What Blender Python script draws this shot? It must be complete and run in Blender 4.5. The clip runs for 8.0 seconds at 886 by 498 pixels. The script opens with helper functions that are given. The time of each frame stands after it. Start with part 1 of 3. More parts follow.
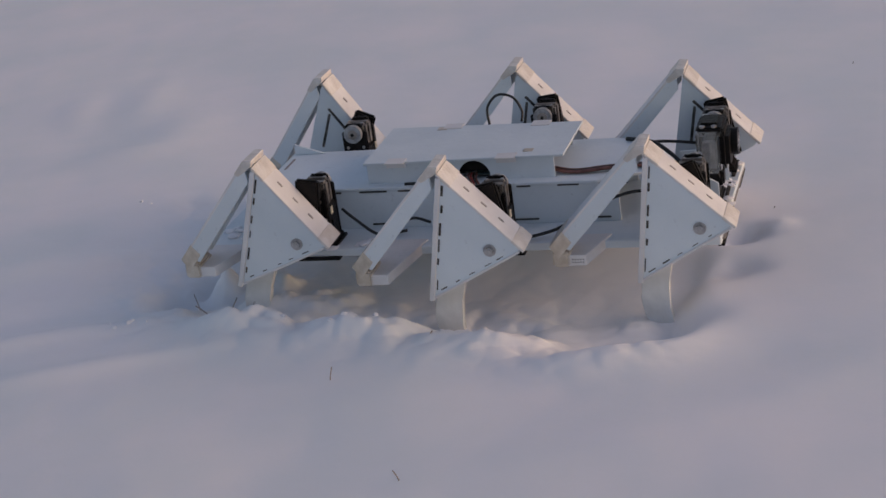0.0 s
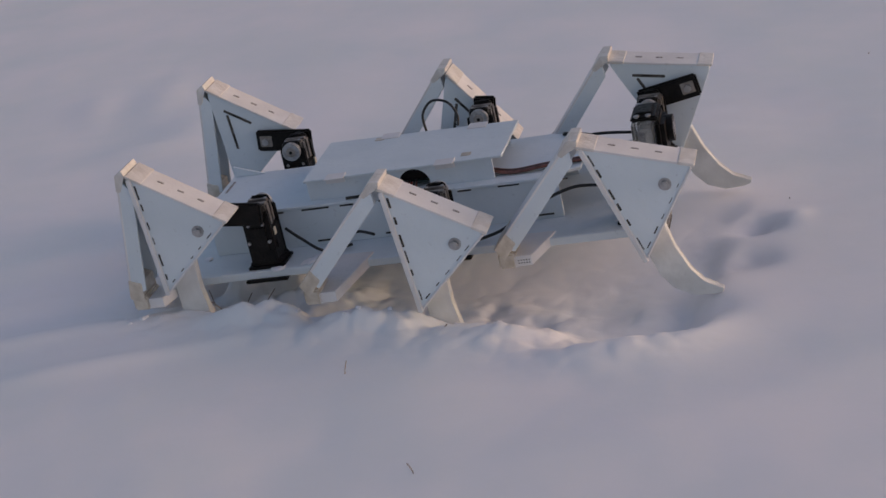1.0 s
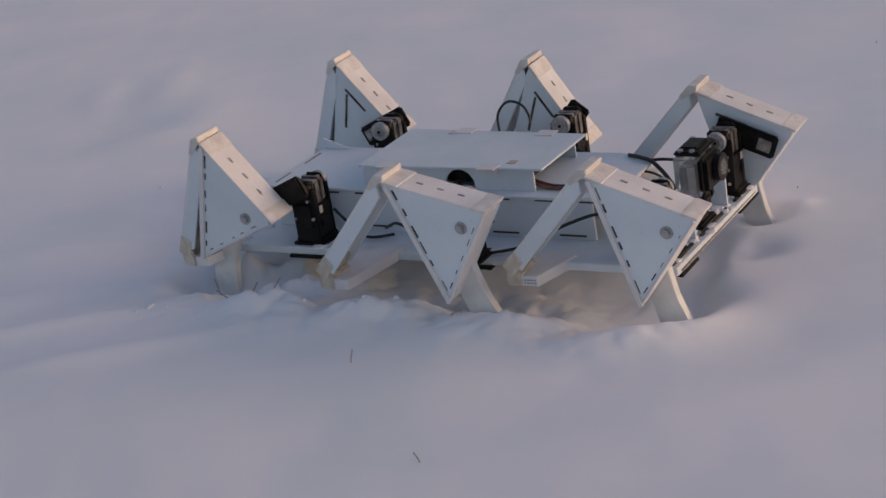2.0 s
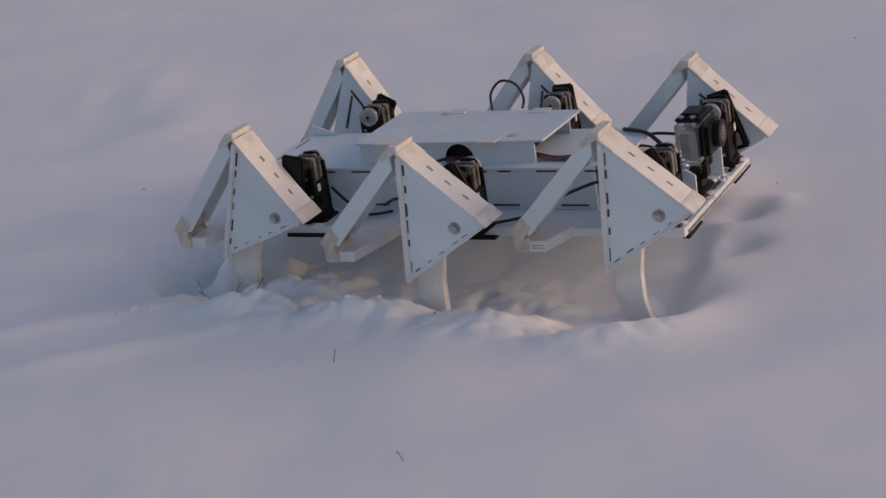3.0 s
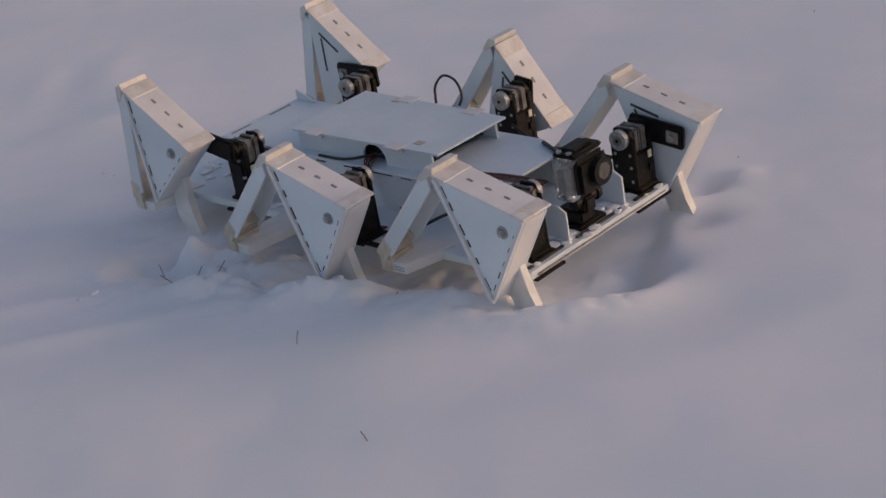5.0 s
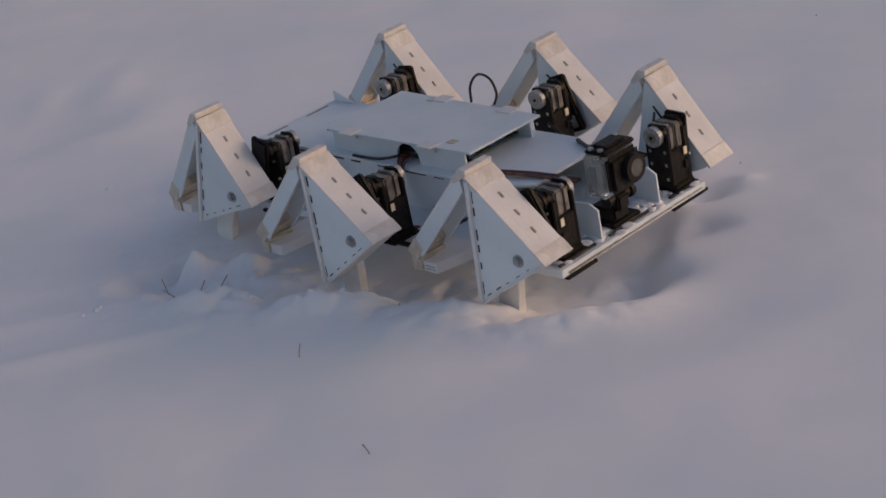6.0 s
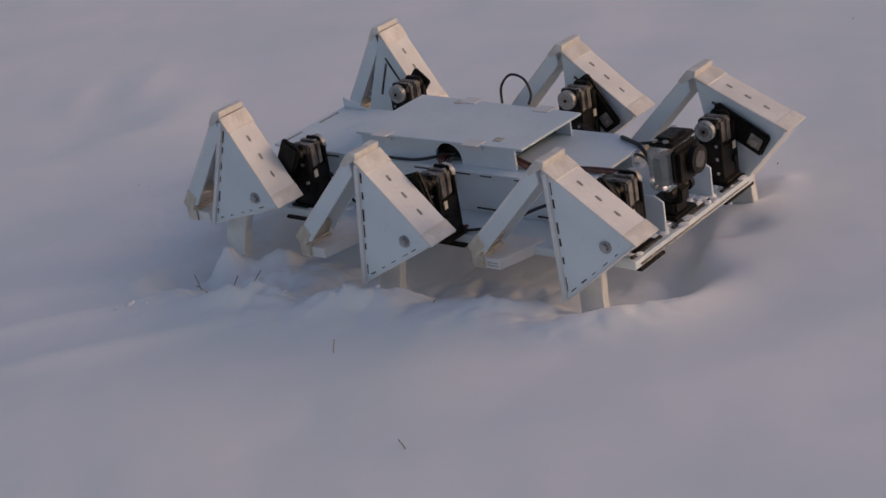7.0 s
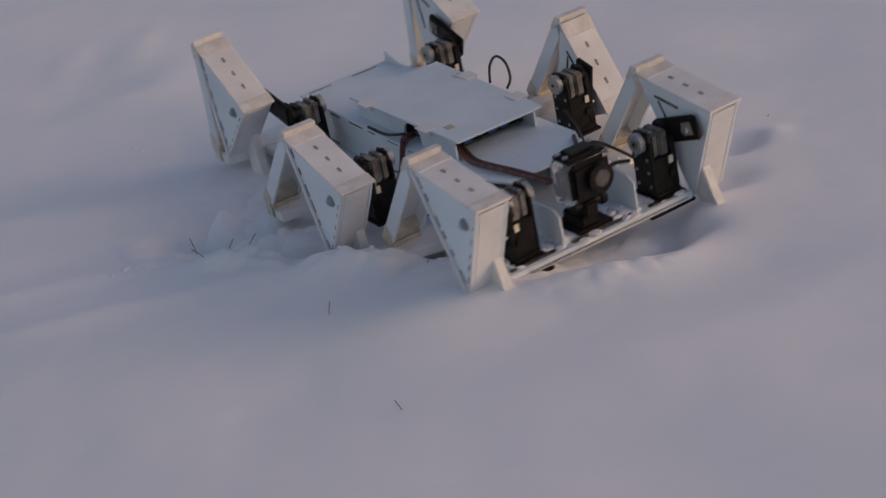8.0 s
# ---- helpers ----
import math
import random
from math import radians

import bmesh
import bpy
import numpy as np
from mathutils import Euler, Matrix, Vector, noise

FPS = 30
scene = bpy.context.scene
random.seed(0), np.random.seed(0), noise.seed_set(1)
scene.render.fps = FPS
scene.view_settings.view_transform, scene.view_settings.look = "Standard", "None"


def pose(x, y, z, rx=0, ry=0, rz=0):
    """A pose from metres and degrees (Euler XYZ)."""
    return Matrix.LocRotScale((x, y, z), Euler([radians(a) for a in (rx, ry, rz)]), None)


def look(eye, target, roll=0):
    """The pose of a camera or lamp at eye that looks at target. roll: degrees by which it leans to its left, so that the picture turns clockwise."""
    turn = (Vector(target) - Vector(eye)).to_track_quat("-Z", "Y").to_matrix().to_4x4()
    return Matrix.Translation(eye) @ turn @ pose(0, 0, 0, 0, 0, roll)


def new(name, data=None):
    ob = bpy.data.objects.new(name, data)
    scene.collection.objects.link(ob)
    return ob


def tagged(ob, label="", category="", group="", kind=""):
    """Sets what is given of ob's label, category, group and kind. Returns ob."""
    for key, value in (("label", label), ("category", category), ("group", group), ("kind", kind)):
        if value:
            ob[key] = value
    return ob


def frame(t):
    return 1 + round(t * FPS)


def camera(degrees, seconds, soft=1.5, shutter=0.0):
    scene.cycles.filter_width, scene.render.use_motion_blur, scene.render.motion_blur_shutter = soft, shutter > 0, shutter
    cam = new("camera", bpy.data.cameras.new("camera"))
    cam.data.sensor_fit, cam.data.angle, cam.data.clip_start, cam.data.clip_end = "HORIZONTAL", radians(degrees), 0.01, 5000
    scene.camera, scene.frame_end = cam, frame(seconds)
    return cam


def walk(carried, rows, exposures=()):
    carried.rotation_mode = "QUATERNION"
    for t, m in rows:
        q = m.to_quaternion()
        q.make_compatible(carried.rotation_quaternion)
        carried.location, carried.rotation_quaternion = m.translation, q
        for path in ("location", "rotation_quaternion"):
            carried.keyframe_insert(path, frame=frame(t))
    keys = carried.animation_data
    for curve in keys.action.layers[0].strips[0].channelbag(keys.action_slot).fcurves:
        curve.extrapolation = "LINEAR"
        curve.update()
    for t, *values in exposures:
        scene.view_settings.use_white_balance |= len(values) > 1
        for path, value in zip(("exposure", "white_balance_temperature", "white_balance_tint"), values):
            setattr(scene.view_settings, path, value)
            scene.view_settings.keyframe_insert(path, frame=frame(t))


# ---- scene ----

# ------------------------------------------------------------------ camera
cam = camera(29.3, 8.0, soft=1.5, shutter=0.4)
walk(cam, [
    (0.0, pose(-0.044, -2.587, 1.134, 67.32, 6.83, -3.24)),
    (0.5, pose(-0.038, -2.587, 1.129, 67.58, 7.14, -2.98)),
    (1.0, pose(-0.036, -2.588, 1.126, 67.30, 7.51, -2.79)),
    (1.5, pose(-0.044, -2.581, 1.119, 67.01, 7.63, -1.83)),
    (2.0, pose(-0.040, -2.581, 1.119, 67.04, 7.49, -2.63)),
    (2.2, pose(-0.039, -2.583, 1.120, 66.80, 7.55, -3.05)),
    (3.3, pose(-0.033, -2.591, 1.122, 66.95, 7.88, -3.31)),
    (3.5, pose(-0.033, -2.591, 1.122, 66.95, 7.88, -3.34)),
    (4.0, pose(-0.033, -2.589, 1.121, 66.74, 7.87, -3.54)),
    (4.5, pose(-0.036, -2.585, 1.114, 66.34, 7.89, -4.23)),
    (4.7, pose(-0.033, -2.585, 1.114, 66.12, 8.00, -4.50)),
    (5.8, pose(-0.010, -2.581, 1.114, 66.12, 9.20, -4.65)),
    (6.0, pose(-0.008, -2.581, 1.114, 66.37, 9.28, -4.65)),
    (6.5, pose(-0.029, -2.584, 1.086, 67.15, 9.31, -5.22)),
    (7.0, pose(-0.033, -2.572, 1.092, 66.88, 9.00, -3.75)),
    (7.5, pose(-0.044, -2.591, 1.094, 66.13, 9.59, -4.27)),
    (8.0, pose(-0.022, -2.580, 1.110, 65.08, 10.12, -4.30)),
], exposures=[(0.0, -0.05, 7300, 24), (4.7, -0.07, 7300, 24), (5.8, -0.20, 7400, 24), (8.0, -0.20, 7400, 24)])

# ------------------------------------------------------------------ light: dusk, sun low beyond the robot's nose
world = bpy.data.worlds.new("dusk_sky")
scene.world = world
world.use_nodes = True
wn = world.node_tree.nodes
sky = wn.new("ShaderNodeTexSky")
sky.sky_type = "NISHITA"
sky.sun_disc = False
sky.sun_elevation = radians(15)
sky.sun_rotation = radians(95)
sky.dust_density = 1.8
sky.ozone_density = 1.0
bg = wn["Background"]
bg.inputs["Strength"].default_value = 0.15
world.node_tree.links.new(sky.outputs["Color"], bg.inputs["Color"])
sun = new("sun", bpy.data.lights.new("sun", "SUN"))
sun.data.energy = 0.11
sun.data.angle = radians(35)
sun.data.color = (1.0, 0.47, 0.68)
sun.matrix_world = look((3.0, 0.40, 1.0), (0, 0, 0.0))


# ------------------------------------------------------------------ materials
def shader(name, base, rough=0.6, metal=0.0):
    m = bpy.data.materials.new(name)
    m.use_nodes = True
    b = m.node_tree.nodes["Principled BSDF"]
    b.inputs["Base Color"].default_value = (*base, 1)
    b.inputs["Roughness"].default_value = rough
    b.inputs["Metallic"].default_value = metal
    return m


def matt(m, level):
    m.node_tree.nodes["Principled BSDF"].inputs["Specular IOR Level"].default_value = level
    return m


def mottle(m, low, high, scale, bump=0.0, bscale=60.0, rough=None, vary=0.0, detail=5.0, specks=0.0):
    """Two scales of noise on the colour, with fine relief."""
    t = m.node_tree
    n, ln = t.nodes, t.links
    b = n["Principled BSDF"]
    co = n.new("ShaderNodeTexCoord")
    a = n.new("ShaderNodeTexNoise")
    a.inputs["Scale"].default_value = scale
    a.inputs["Detail"].default_value = detail
    ln.new(co.outputs["Object"], a.inputs["Vector"])
    r = n.new("ShaderNodeValToRGB")
    r.color_ramp.elements[0].position = 0.35
    r.color_ramp.elements[1].position = 0.65
    r.color_ramp.elements[0].color = (*low, 1)
    r.color_ramp.elements[1].color = (*high, 1)
    ln.new(a.outputs["Fac"], r.inputs["Fac"])
    last = r.outputs["Color"]
    if specks:
        d = n.new("ShaderNodeTexNoise")
        d.inputs["Scale"].default_value = 75.0
        d.inputs["Detail"].default_value = 8.0
        d.inputs["Roughness"].default_value = 0.7
        ln.new(co.outputs["Object"], d.inputs["Vector"])
        k = n.new("ShaderNodeMapRange")
        k.inputs["From Min"].default_value, k.inputs["From Max"].default_value = 0.60, 0.72
        k.inputs["To Min"].default_value, k.inputs["To Max"].default_value = 1.0, 1.0 - specks
        ln.new(d.outputs["Fac"], k.inputs["Value"])
        mx = n.new("ShaderNodeVectorMath")
        mx.operation = "SCALE"
        ln.new(last, mx.inputs[0])
        ln.new(k.outputs["Result"], mx.inputs["Scale"])
        last = mx.outputs["Vector"]
    if vary:
        info = n.new("ShaderNodeObjectInfo")
        mp = n.new("ShaderNodeMapRange")
        mp.inputs["To Min"].default_value = 1 - vary
        mp.inputs["To Max"].default_value = 1 + vary
        ln.new(info.outputs["Random"], mp.inputs["Value"])
        hs = n.new("ShaderNodeHueSaturation")
        ln.new(mp.outputs["Result"], hs.inputs["Value"])
        ln.new(last, hs.inputs["Color"])
        last = hs.outputs["Color"]
    ln.new(last, b.inputs["Base Color"])
    f = n.new("ShaderNodeTexNoise")
    f.inputs["Scale"].default_value = bscale
    f.inputs["Detail"].default_value = 6.0
    ln.new(co.outputs["Object"], f.inputs["Vector"])
    if bump:
        bp = n.new("ShaderNodeBump")
        bp.inputs["Strength"].default_value = bump
        bp.inputs["Distance"].default_value = 0.01
        ln.new(f.outputs["Fac"], bp.inputs["Height"])
        ln.new(bp.outputs["Normal"], b.inputs["Normal"])
    if rough:
        mr = n.new("ShaderNodeMapRange")
        mr.inputs["To Min"].default_value, mr.inputs["To Max"].default_value = rough
        ln.new(f.outputs["Fac"], mr.inputs["Value"])
        ln.new(mr.outputs["Result"], b.inputs["Roughness"])
    return m


SNOW = mottle(shader("snow", (0.85, 0.86, 0.88), 0.75), (0.80, 0.83, 0.85), (0.89, 0.87, 0.89), 3.5, 0.07, 22.0)
PALE_SLOT = mottle(shader("shallow_slot", (0.30, 0.28, 0.27), 0.7), (0.22, 0.20, 0.19), (0.38, 0.36, 0.35), 150.0)
CLUMP = mottle(shader("loose_snow", (0.85, 0.86, 0.88), 0.8), (0.80, 0.81, 0.85), (0.88, 0.88, 0.90), 30.0, 0.5, 120.0)
BOARD = mottle(shader("white_board", (0.70, 0.75, 0.78), 0.45), (0.625, 0.70, 0.745), (0.705, 0.77, 0.81), 9.0, 0.06, 90.0, (0.35, 0.6), 0.04, specks=0.20)
STRIP = mottle(shader("white_strip", (0.72, 0.71, 0.71), 0.5), (0.67, 0.66, 0.665), (0.76, 0.75, 0.75), 14.0, 0.08, 130.0, (0.4, 0.65), 0.03, specks=0.14)
TAPE = mottle(shader("clear_tape", (0.68, 0.64, 0.60), 0.3), (0.60, 0.56, 0.52), (0.74, 0.71, 0.68), 40.0, 0.2, 150.0, (0.25, 0.5), 0.06)
WRAP = mottle(shader("brown_tape", (0.58, 0.50, 0.42), 0.35), (0.46, 0.39, 0.31), (0.68, 0.62, 0.54), 45.0, 0.25, 150.0, (0.2, 0.5), 0.08)
FOOT = mottle(shader("bent_plastic", (0.70, 0.70, 0.68), 0.35), (0.62, 0.62, 0.60), (0.76, 0.76, 0.74), 25.0, 0.1, 120.0, (0.25, 0.5), 0.04)
SLOT = mottle(shader("burnt_slot", (0.05, 0.045, 0.04), 0.8), (0.02, 0.018, 0.016), (0.10, 0.09, 0.08), 120.0)
BLACK = mottle(shader("black_plastic", (0.008, 0.007, 0.007), 0.5), (0.004, 0.0036, 0.0034), (0.013, 0.011, 0.010), 60.0, 0.2, 200.0, (0.3, 0.65))
METAL = mottle(shader("dull_metal", (0.42, 0.42, 0.43), 0.4, 0.9), (0.32, 0.32, 0.33), (0.50, 0.50, 0.50), 80.0, 0.1, 200.0, (0.3, 0.55))
GREY = mottle(shader("grey_case", (0.25, 0.225, 0.20), 0.45), (0.17, 0.15, 0.13), (0.33, 0.30, 0.27), 60.0, 0.1, 200.0)
WORN = mottle(shader("worn_plastic", (0.14, 0.125, 0.115), 0.45), (0.07, 0.062, 0.056), (0.22, 0.20, 0.18), 50.0, 0.15, 180.0, (0.3, 0.5))
RING = mottle(shader("bearing_ring", (0.32, 0.33, 0.34), 0.4, 0.2), (0.24, 0.245, 0.25), (0.40, 0.41, 0.42), 150.0)
CABLE = shader("black_cable", (0.012, 0.012, 0.012), 0.45)
WIRE = mottle(shader("brown_wire", (0.16, 0.06, 0.045), 0.5), (0.10, 0.04, 0.03), (0.24, 0.10, 0.08), 90.0)
REDWIRE = shader("red_wire", (0.22, 0.03, 0.025), 0.45)
BLUE = shader("blue_cap", (0.03, 0.10, 0.30), 0.4)
GREEN = mottle(shader("circuit_board", (0.02, 0.06, 0.05), 0.5), (0.015, 0.04, 0.04), (0.05, 0.09, 0.08), 150.0)
YELLOW = shader("cream_label", (0.75, 0.66, 0.50), 0.5)
GRASS = mottle(shader("dry_grass", (0.30, 0.25, 0.23), 0.8), (0.24, 0.20, 0.18), (0.38, 0.32, 0.28), 60.0)
CAMBODY = mottle(shader("silver_case", (0.50, 0.48, 0.46), 0.4), (0.40, 0.38, 0.36), (0.60, 0.58, 0.56), 70.0)
GLASS = shader("clear_housing", (0.9, 0.92, 0.92), 0.08)
GLASS.node_tree.nodes["Principled BSDF"].inputs["Transmission Weight"].default_value = 0.9
GLASS.node_tree.nodes["Principled BSDF"].inputs["IOR"].default_value = 1.2


for m in (SNOW, CLUMP):
    matt(m, 0.08)
matt(BLACK, 0.2)
matt(BOARD, 0.3)
matt(STRIP, 0.25)


# ------------------------------------------------------------------ mesh helpers
def part(name, bm, material, parent, label="", smooth=False):
    me = bpy.data.meshes.new(name)
    bmesh.ops.recalc_face_normals(bm, faces=bm.faces)
    bm.to_mesh(me)
    bm.free()
    me.materials.append(material)
    for p in me.polygons:
        p.use_smooth = smooth
    ob = new(name, me)
    ob.parent = parent
    if label:
        tagged(ob, label)
    return ob


def box(bm, lo, hi, bevel=0.0, m=None):
    """A box between two corners, its edges rounded."""
    c = [(a + b) / 2 for a, b in zip(lo, hi)]
    s = [abs(b - a) for a, b in zip(lo, hi)]
    g = bmesh.ops.create_cube(bm, size=1.0)["verts"]
    for v in g:
        v.co = Vector((c[0] + v.co.x * s[0], c[1] + v.co.y * s[1], c[2] + v.co.z * s[2]))
    if bevel:
        es = list({e for v in g for e in v.link_edges})
        r = bmesh.ops.bevel(bm, geom=es, offset=bevel, segments=2, affect="EDGES")
        g = list({v for f in r["faces"] for v in f.verts} | {v for v in g if v.is_valid})
    if m is not None:
        bmesh.ops.transform(bm, matrix=m, verts=g)
    return g


def rod(bm, a, b, r, seg=16, r2=None):
    """A round bar from a to b."""
    a, b = Vector(a), Vector(b)
    d = b - a
    m = Matrix.Translation((a + b) / 2) @ d.to_track_quat("Z", "Y").to_matrix().to_4x4()
    bmesh.ops.create_cone(bm, cap_ends=True, segments=seg, radius1=r, radius2=r if r2 is None else r2, depth=d.length, matrix=m)


def slab(bm, outline, y0, y1, bevel=0.0):
    """A flat piece with an outline in x and z, from y0 to y1."""
    a = [bm.verts.new((x, y0, z)) for x, z in outline]
    b = [bm.verts.new((x, y1, z)) for x, z in outline]
    n = len(outline)
    fs = [bm.faces.new(a), bm.faces.new(b[::-1])]
    fs += [bm.faces.new((a[i], b[i], b[(i + 1) % n], a[(i + 1) % n])) for i in range(n)]
    if bevel:
        es = list({e for f in fs for e in f.edges})
        bmesh.ops.bevel(bm, geom=es, offset=bevel, segments=1, affect="EDGES")


def plate(bm, outline, z0, z1, bevel=0.0):
    """A flat piece with an outline in x and y, from z0 to z1."""
    a = [bm.verts.new((x, y, z0)) for x, y in outline]
    b = [bm.verts.new((x, y, z1)) for x, y in outline]
    n = len(outline)
    fs = [bm.faces.new(a), bm.faces.new(b[::-1])]
    fs += [bm.faces.new((a[i], b[i], b[(i + 1) % n], a[(i + 1) % n])) for i in range(n)]
    if bevel:
        es = list({e for f in fs for e in f.edges})
        bmesh.ops.bevel(bm, geom=es, offset=bevel, segments=1, affect="EDGES")


def bar(bm, p, q, t, y0, y1, inset=0.0):
    """A strip of thickness t (to the left of p->q, seen with x right, z up) between two points in x and z."""
    p, q = Vector(p), Vector(q)
    d = (q - p).normalized()
    n = Vector((-d.y, d.x)) * t
    p, q = p + d * inset, q - d * inset
    slab(bm, [p[:], q[:], (q + n)[:], (p + n)[:]], y0, y1, 0.0008)


def tube(bm, pts, r, seg=8, steps=6):
    """A cable through the points, smoothly bent."""
    P = [Vector(p) for p in pts]
    path = []
    for i in range(len(P) - 1):
        a, b, c, d = P[max(i - 1, 0)], P[i], P[i + 1], P[min(i + 2, len(P) - 1)]
        for k in range(steps):
            t = k / steps
            path.append(0.5 * (2 * b + (c - a) * t + (2 * a - 5 * b + 4 * c - d) * t * t + (3 * b - a - 3 * c + d) * t ** 3))
    path.append(P[-1])
    rings = []
    for i, c in enumerate(path):
        d = (path[min(i + 1, len(path) - 1)] - path[max(i - 1, 0)]).normalized()
        u = d.orthogonal().normalized() if i == 0 else (u - d * u.dot(d)).normalized()
        w = d.cross(u)
        rings.append([bm.verts.new(c + (u * math.cos(k * 2 * math.pi / seg) + w * math.sin(k * 2 * math.pi / seg)) * r) for k in range(seg)])
    for a, b in zip(rings, rings[1:]):
        for k in range(seg):
            bm.faces.new((a[k], a[(k + 1) % seg], b[(k + 1) % seg], b[k]))
    bm.faces.new(rings[0])
    bm.faces.new(rings[-1][::-1])


# ------------------------------------------------------------------ snow field
FIELD = 0.058


def clods(x, y, scale, seed):
    """Rounded lumps, 0 between them and 1 on their crowns."""
    wob = 0.35 * noise.noise(Vector((x * scale * 0.7, y * scale * 0.7, seed + 4.0)))
    d = noise.voronoi(Vector((x * scale + wob, y * scale * 1.15 - wob, seed)))[0][0]
    k = max(0.0, 1.0 - d * d * 1.3)
    return k * k * (3 - 2 * k)


def middle(x):
    """The y of the trampled lane's middle line."""
    return -0.060 - 0.44 * max(-0.48, min(0.45, x))


def ground_height(x, y):
    """Snow surface: soft drifts, the trampled lane with its lips, dug pits and their heaps."""
    def bump(cx, cy, sx, sy, h, turn=0.0):
        c, s = math.cos(turn), math.sin(turn)
        u, v = (x - cx) * c + (y - cy) * s, -(x - cx) * s + (y - cy) * c
        return h * math.exp(-0.5 * ((u / sx) ** 2 + (v / sy) ** 2))
    far = math.hypot(x, y)
    fade = math.exp(-(far / 25.0) ** 2)
    p = Vector((x, y, 0.0))
    z = FIELD + fade * (0.006 * noise.noise(p * Vector((0.9, 1.6, 1))) + 0.0045 * noise.noise(p * 4.0 + Vector((3, 1, 0))))
    z += fade * 0.0010 * noise.noise(Vector((x * 14.0, y * 18.0, 5.0)))
    z += fade * 0.0020 * noise.noise(Vector((x * 4.0, y * 13.0, 9.0)))
    if far > 6:
        return z + 0.25 * (1 - fade) * noise.noise(p * 0.02)
    if far > 1.6:
        return z
    wander = 0.024 * noise.noise(Vector((x * 7.0, y * 3.0, 11.0))) + 0.009 * noise.noise(Vector((x * 19.0, y * 9.0, 13.0)))
    across = y - middle(x) + wander
    ahead = x - 0.438 - 0.36 * max(-0.55, min(0.10, y)) + 0.6 * wander
    along = 1.0 / (1.0 + math.exp(ahead / 0.011))
    behind = 0.12 + 0.88 / (1.0 + math.exp((-0.53 - x) / 0.05))
    lane = along * behind / (1.0 + math.exp((abs(across) - 0.246) / 0.015))
    rough = noise.fractal(Vector((x * 9.0, y * 11.0, 2.0)), 0.9, 2.1, 5)
    lump = 0.46 * clods(x, y, 15.0, 3.0) + 0.44 * clods(x, y, 31.0, 8.0) + 0.12 * clods(x, y, 66.0, 1.0)
    nose = 1.0 / (1.0 + math.exp((0.14 - x) / 0.03))
    lump *= (0.35 + 0.65 / (1.0 + math.exp((-0.56 - x) / 0.04))) * (1.0 - 0.6 * nose)
    # the lane's floor: smooth below the belly, clods where the feet go
    belly = math.exp(-(across / 0.13) ** 4) * along / (1.0 + math.exp((-0.30 - x) / 0.05))
    near = 1.0 / (1.0 + math.exp((across - 0.02) / 0.04))
    z += lane * (0.35 + 0.65 * near) * (-0.040 - 0.006 * nose + 0.004 * rough + 0.014 * lump * (1.0 - 0.75 * belly))
    # pushed-up lips on both sides and in front of the feet
    side = (0.12 + 0.88 * near) * (1.0 - 0.75 * nose) * along * behind
    lip = math.exp(-((abs(across) - 0.280) / 0.034) ** 2) * side
    z += lip * (0.002 + 0.005 * rough + 0.012 * lump)
    skirt = math.exp(-((abs(across) - 0.33) / 0.06) ** 2) * side
    z += skirt * (0.004 + 0.006 * lump)
    for cx, cy, sx, sy, h in PITS:
        z += bump(cx, cy, sx, sy, h) * (1 + 0.35 * rough)
    for cx, cy, sx, sy, h in HEAPS:
        z += bump(cx, cy, sx, sy, h) * (0.75 + 0.5 * rough + 0.55 * lump)
    for cx, cy, sx, sy, h in DRIFTS:
        z += bump(cx, cy, sx, sy, h, 0.1)
    return z


def seat(rows):
    """Moves features noted on the deck's datum plane to the snow's own level."""
    return [(0.951 * a - 0.002, 0.951 * b - 0.127, *rest) for a, b, *rest in rows]


# holes dug by the feet, and what they threw up
PITS = [(0.115, -0.405, 0.050, 0.026, -0.018), (-0.462, -0.004, 0.040, 0.032, -0.040), (-0.415, 0.055, 0.022, 0.020, -0.030), (0.300, -0.345, 0.040, 0.030, -0.022), (0.200, -0.385, 0.034, 0.026, -0.020),
        (0.455, -0.090, 0.030, 0.022, -0.030), (-0.02, -0.300, 0.045, 0.020, -0.012), (0.400, -0.210, 0.034, 0.028, -0.018)]
HEAPS = [(0.130, -0.472, 0.060, 0.030, 0.008), (0.225, -0.465, 0.065, 0.034, 0.009), (0.292, -0.428, 0.036, 0.030, 0.005), (-0.345, -0.165, 0.050, 0.026, 0.026), (-0.385, 0.020, 0.026, 0.020, 0.042), (-0.250, -0.080, 0.050, 0.030, 0.026), (-0.340, -0.075, 0.050, 0.024, 0.024), (0.245, -0.300, 0.020, 0.018, 0.010),
         (-0.170, -0.270, 0.060, 0.022, 0.014), (0.500, -0.085, 0.022, 0.018, 0.014),
         (-0.520, -0.020, 0.040, 0.030, 0.016), (-0.300, 0.010, 0.028, 0.022, 0.020), (-0.470, -0.085, 0.050, 0.022, 0.016), (0.010, -0.390, 0.060, 0.026, 0.006)]
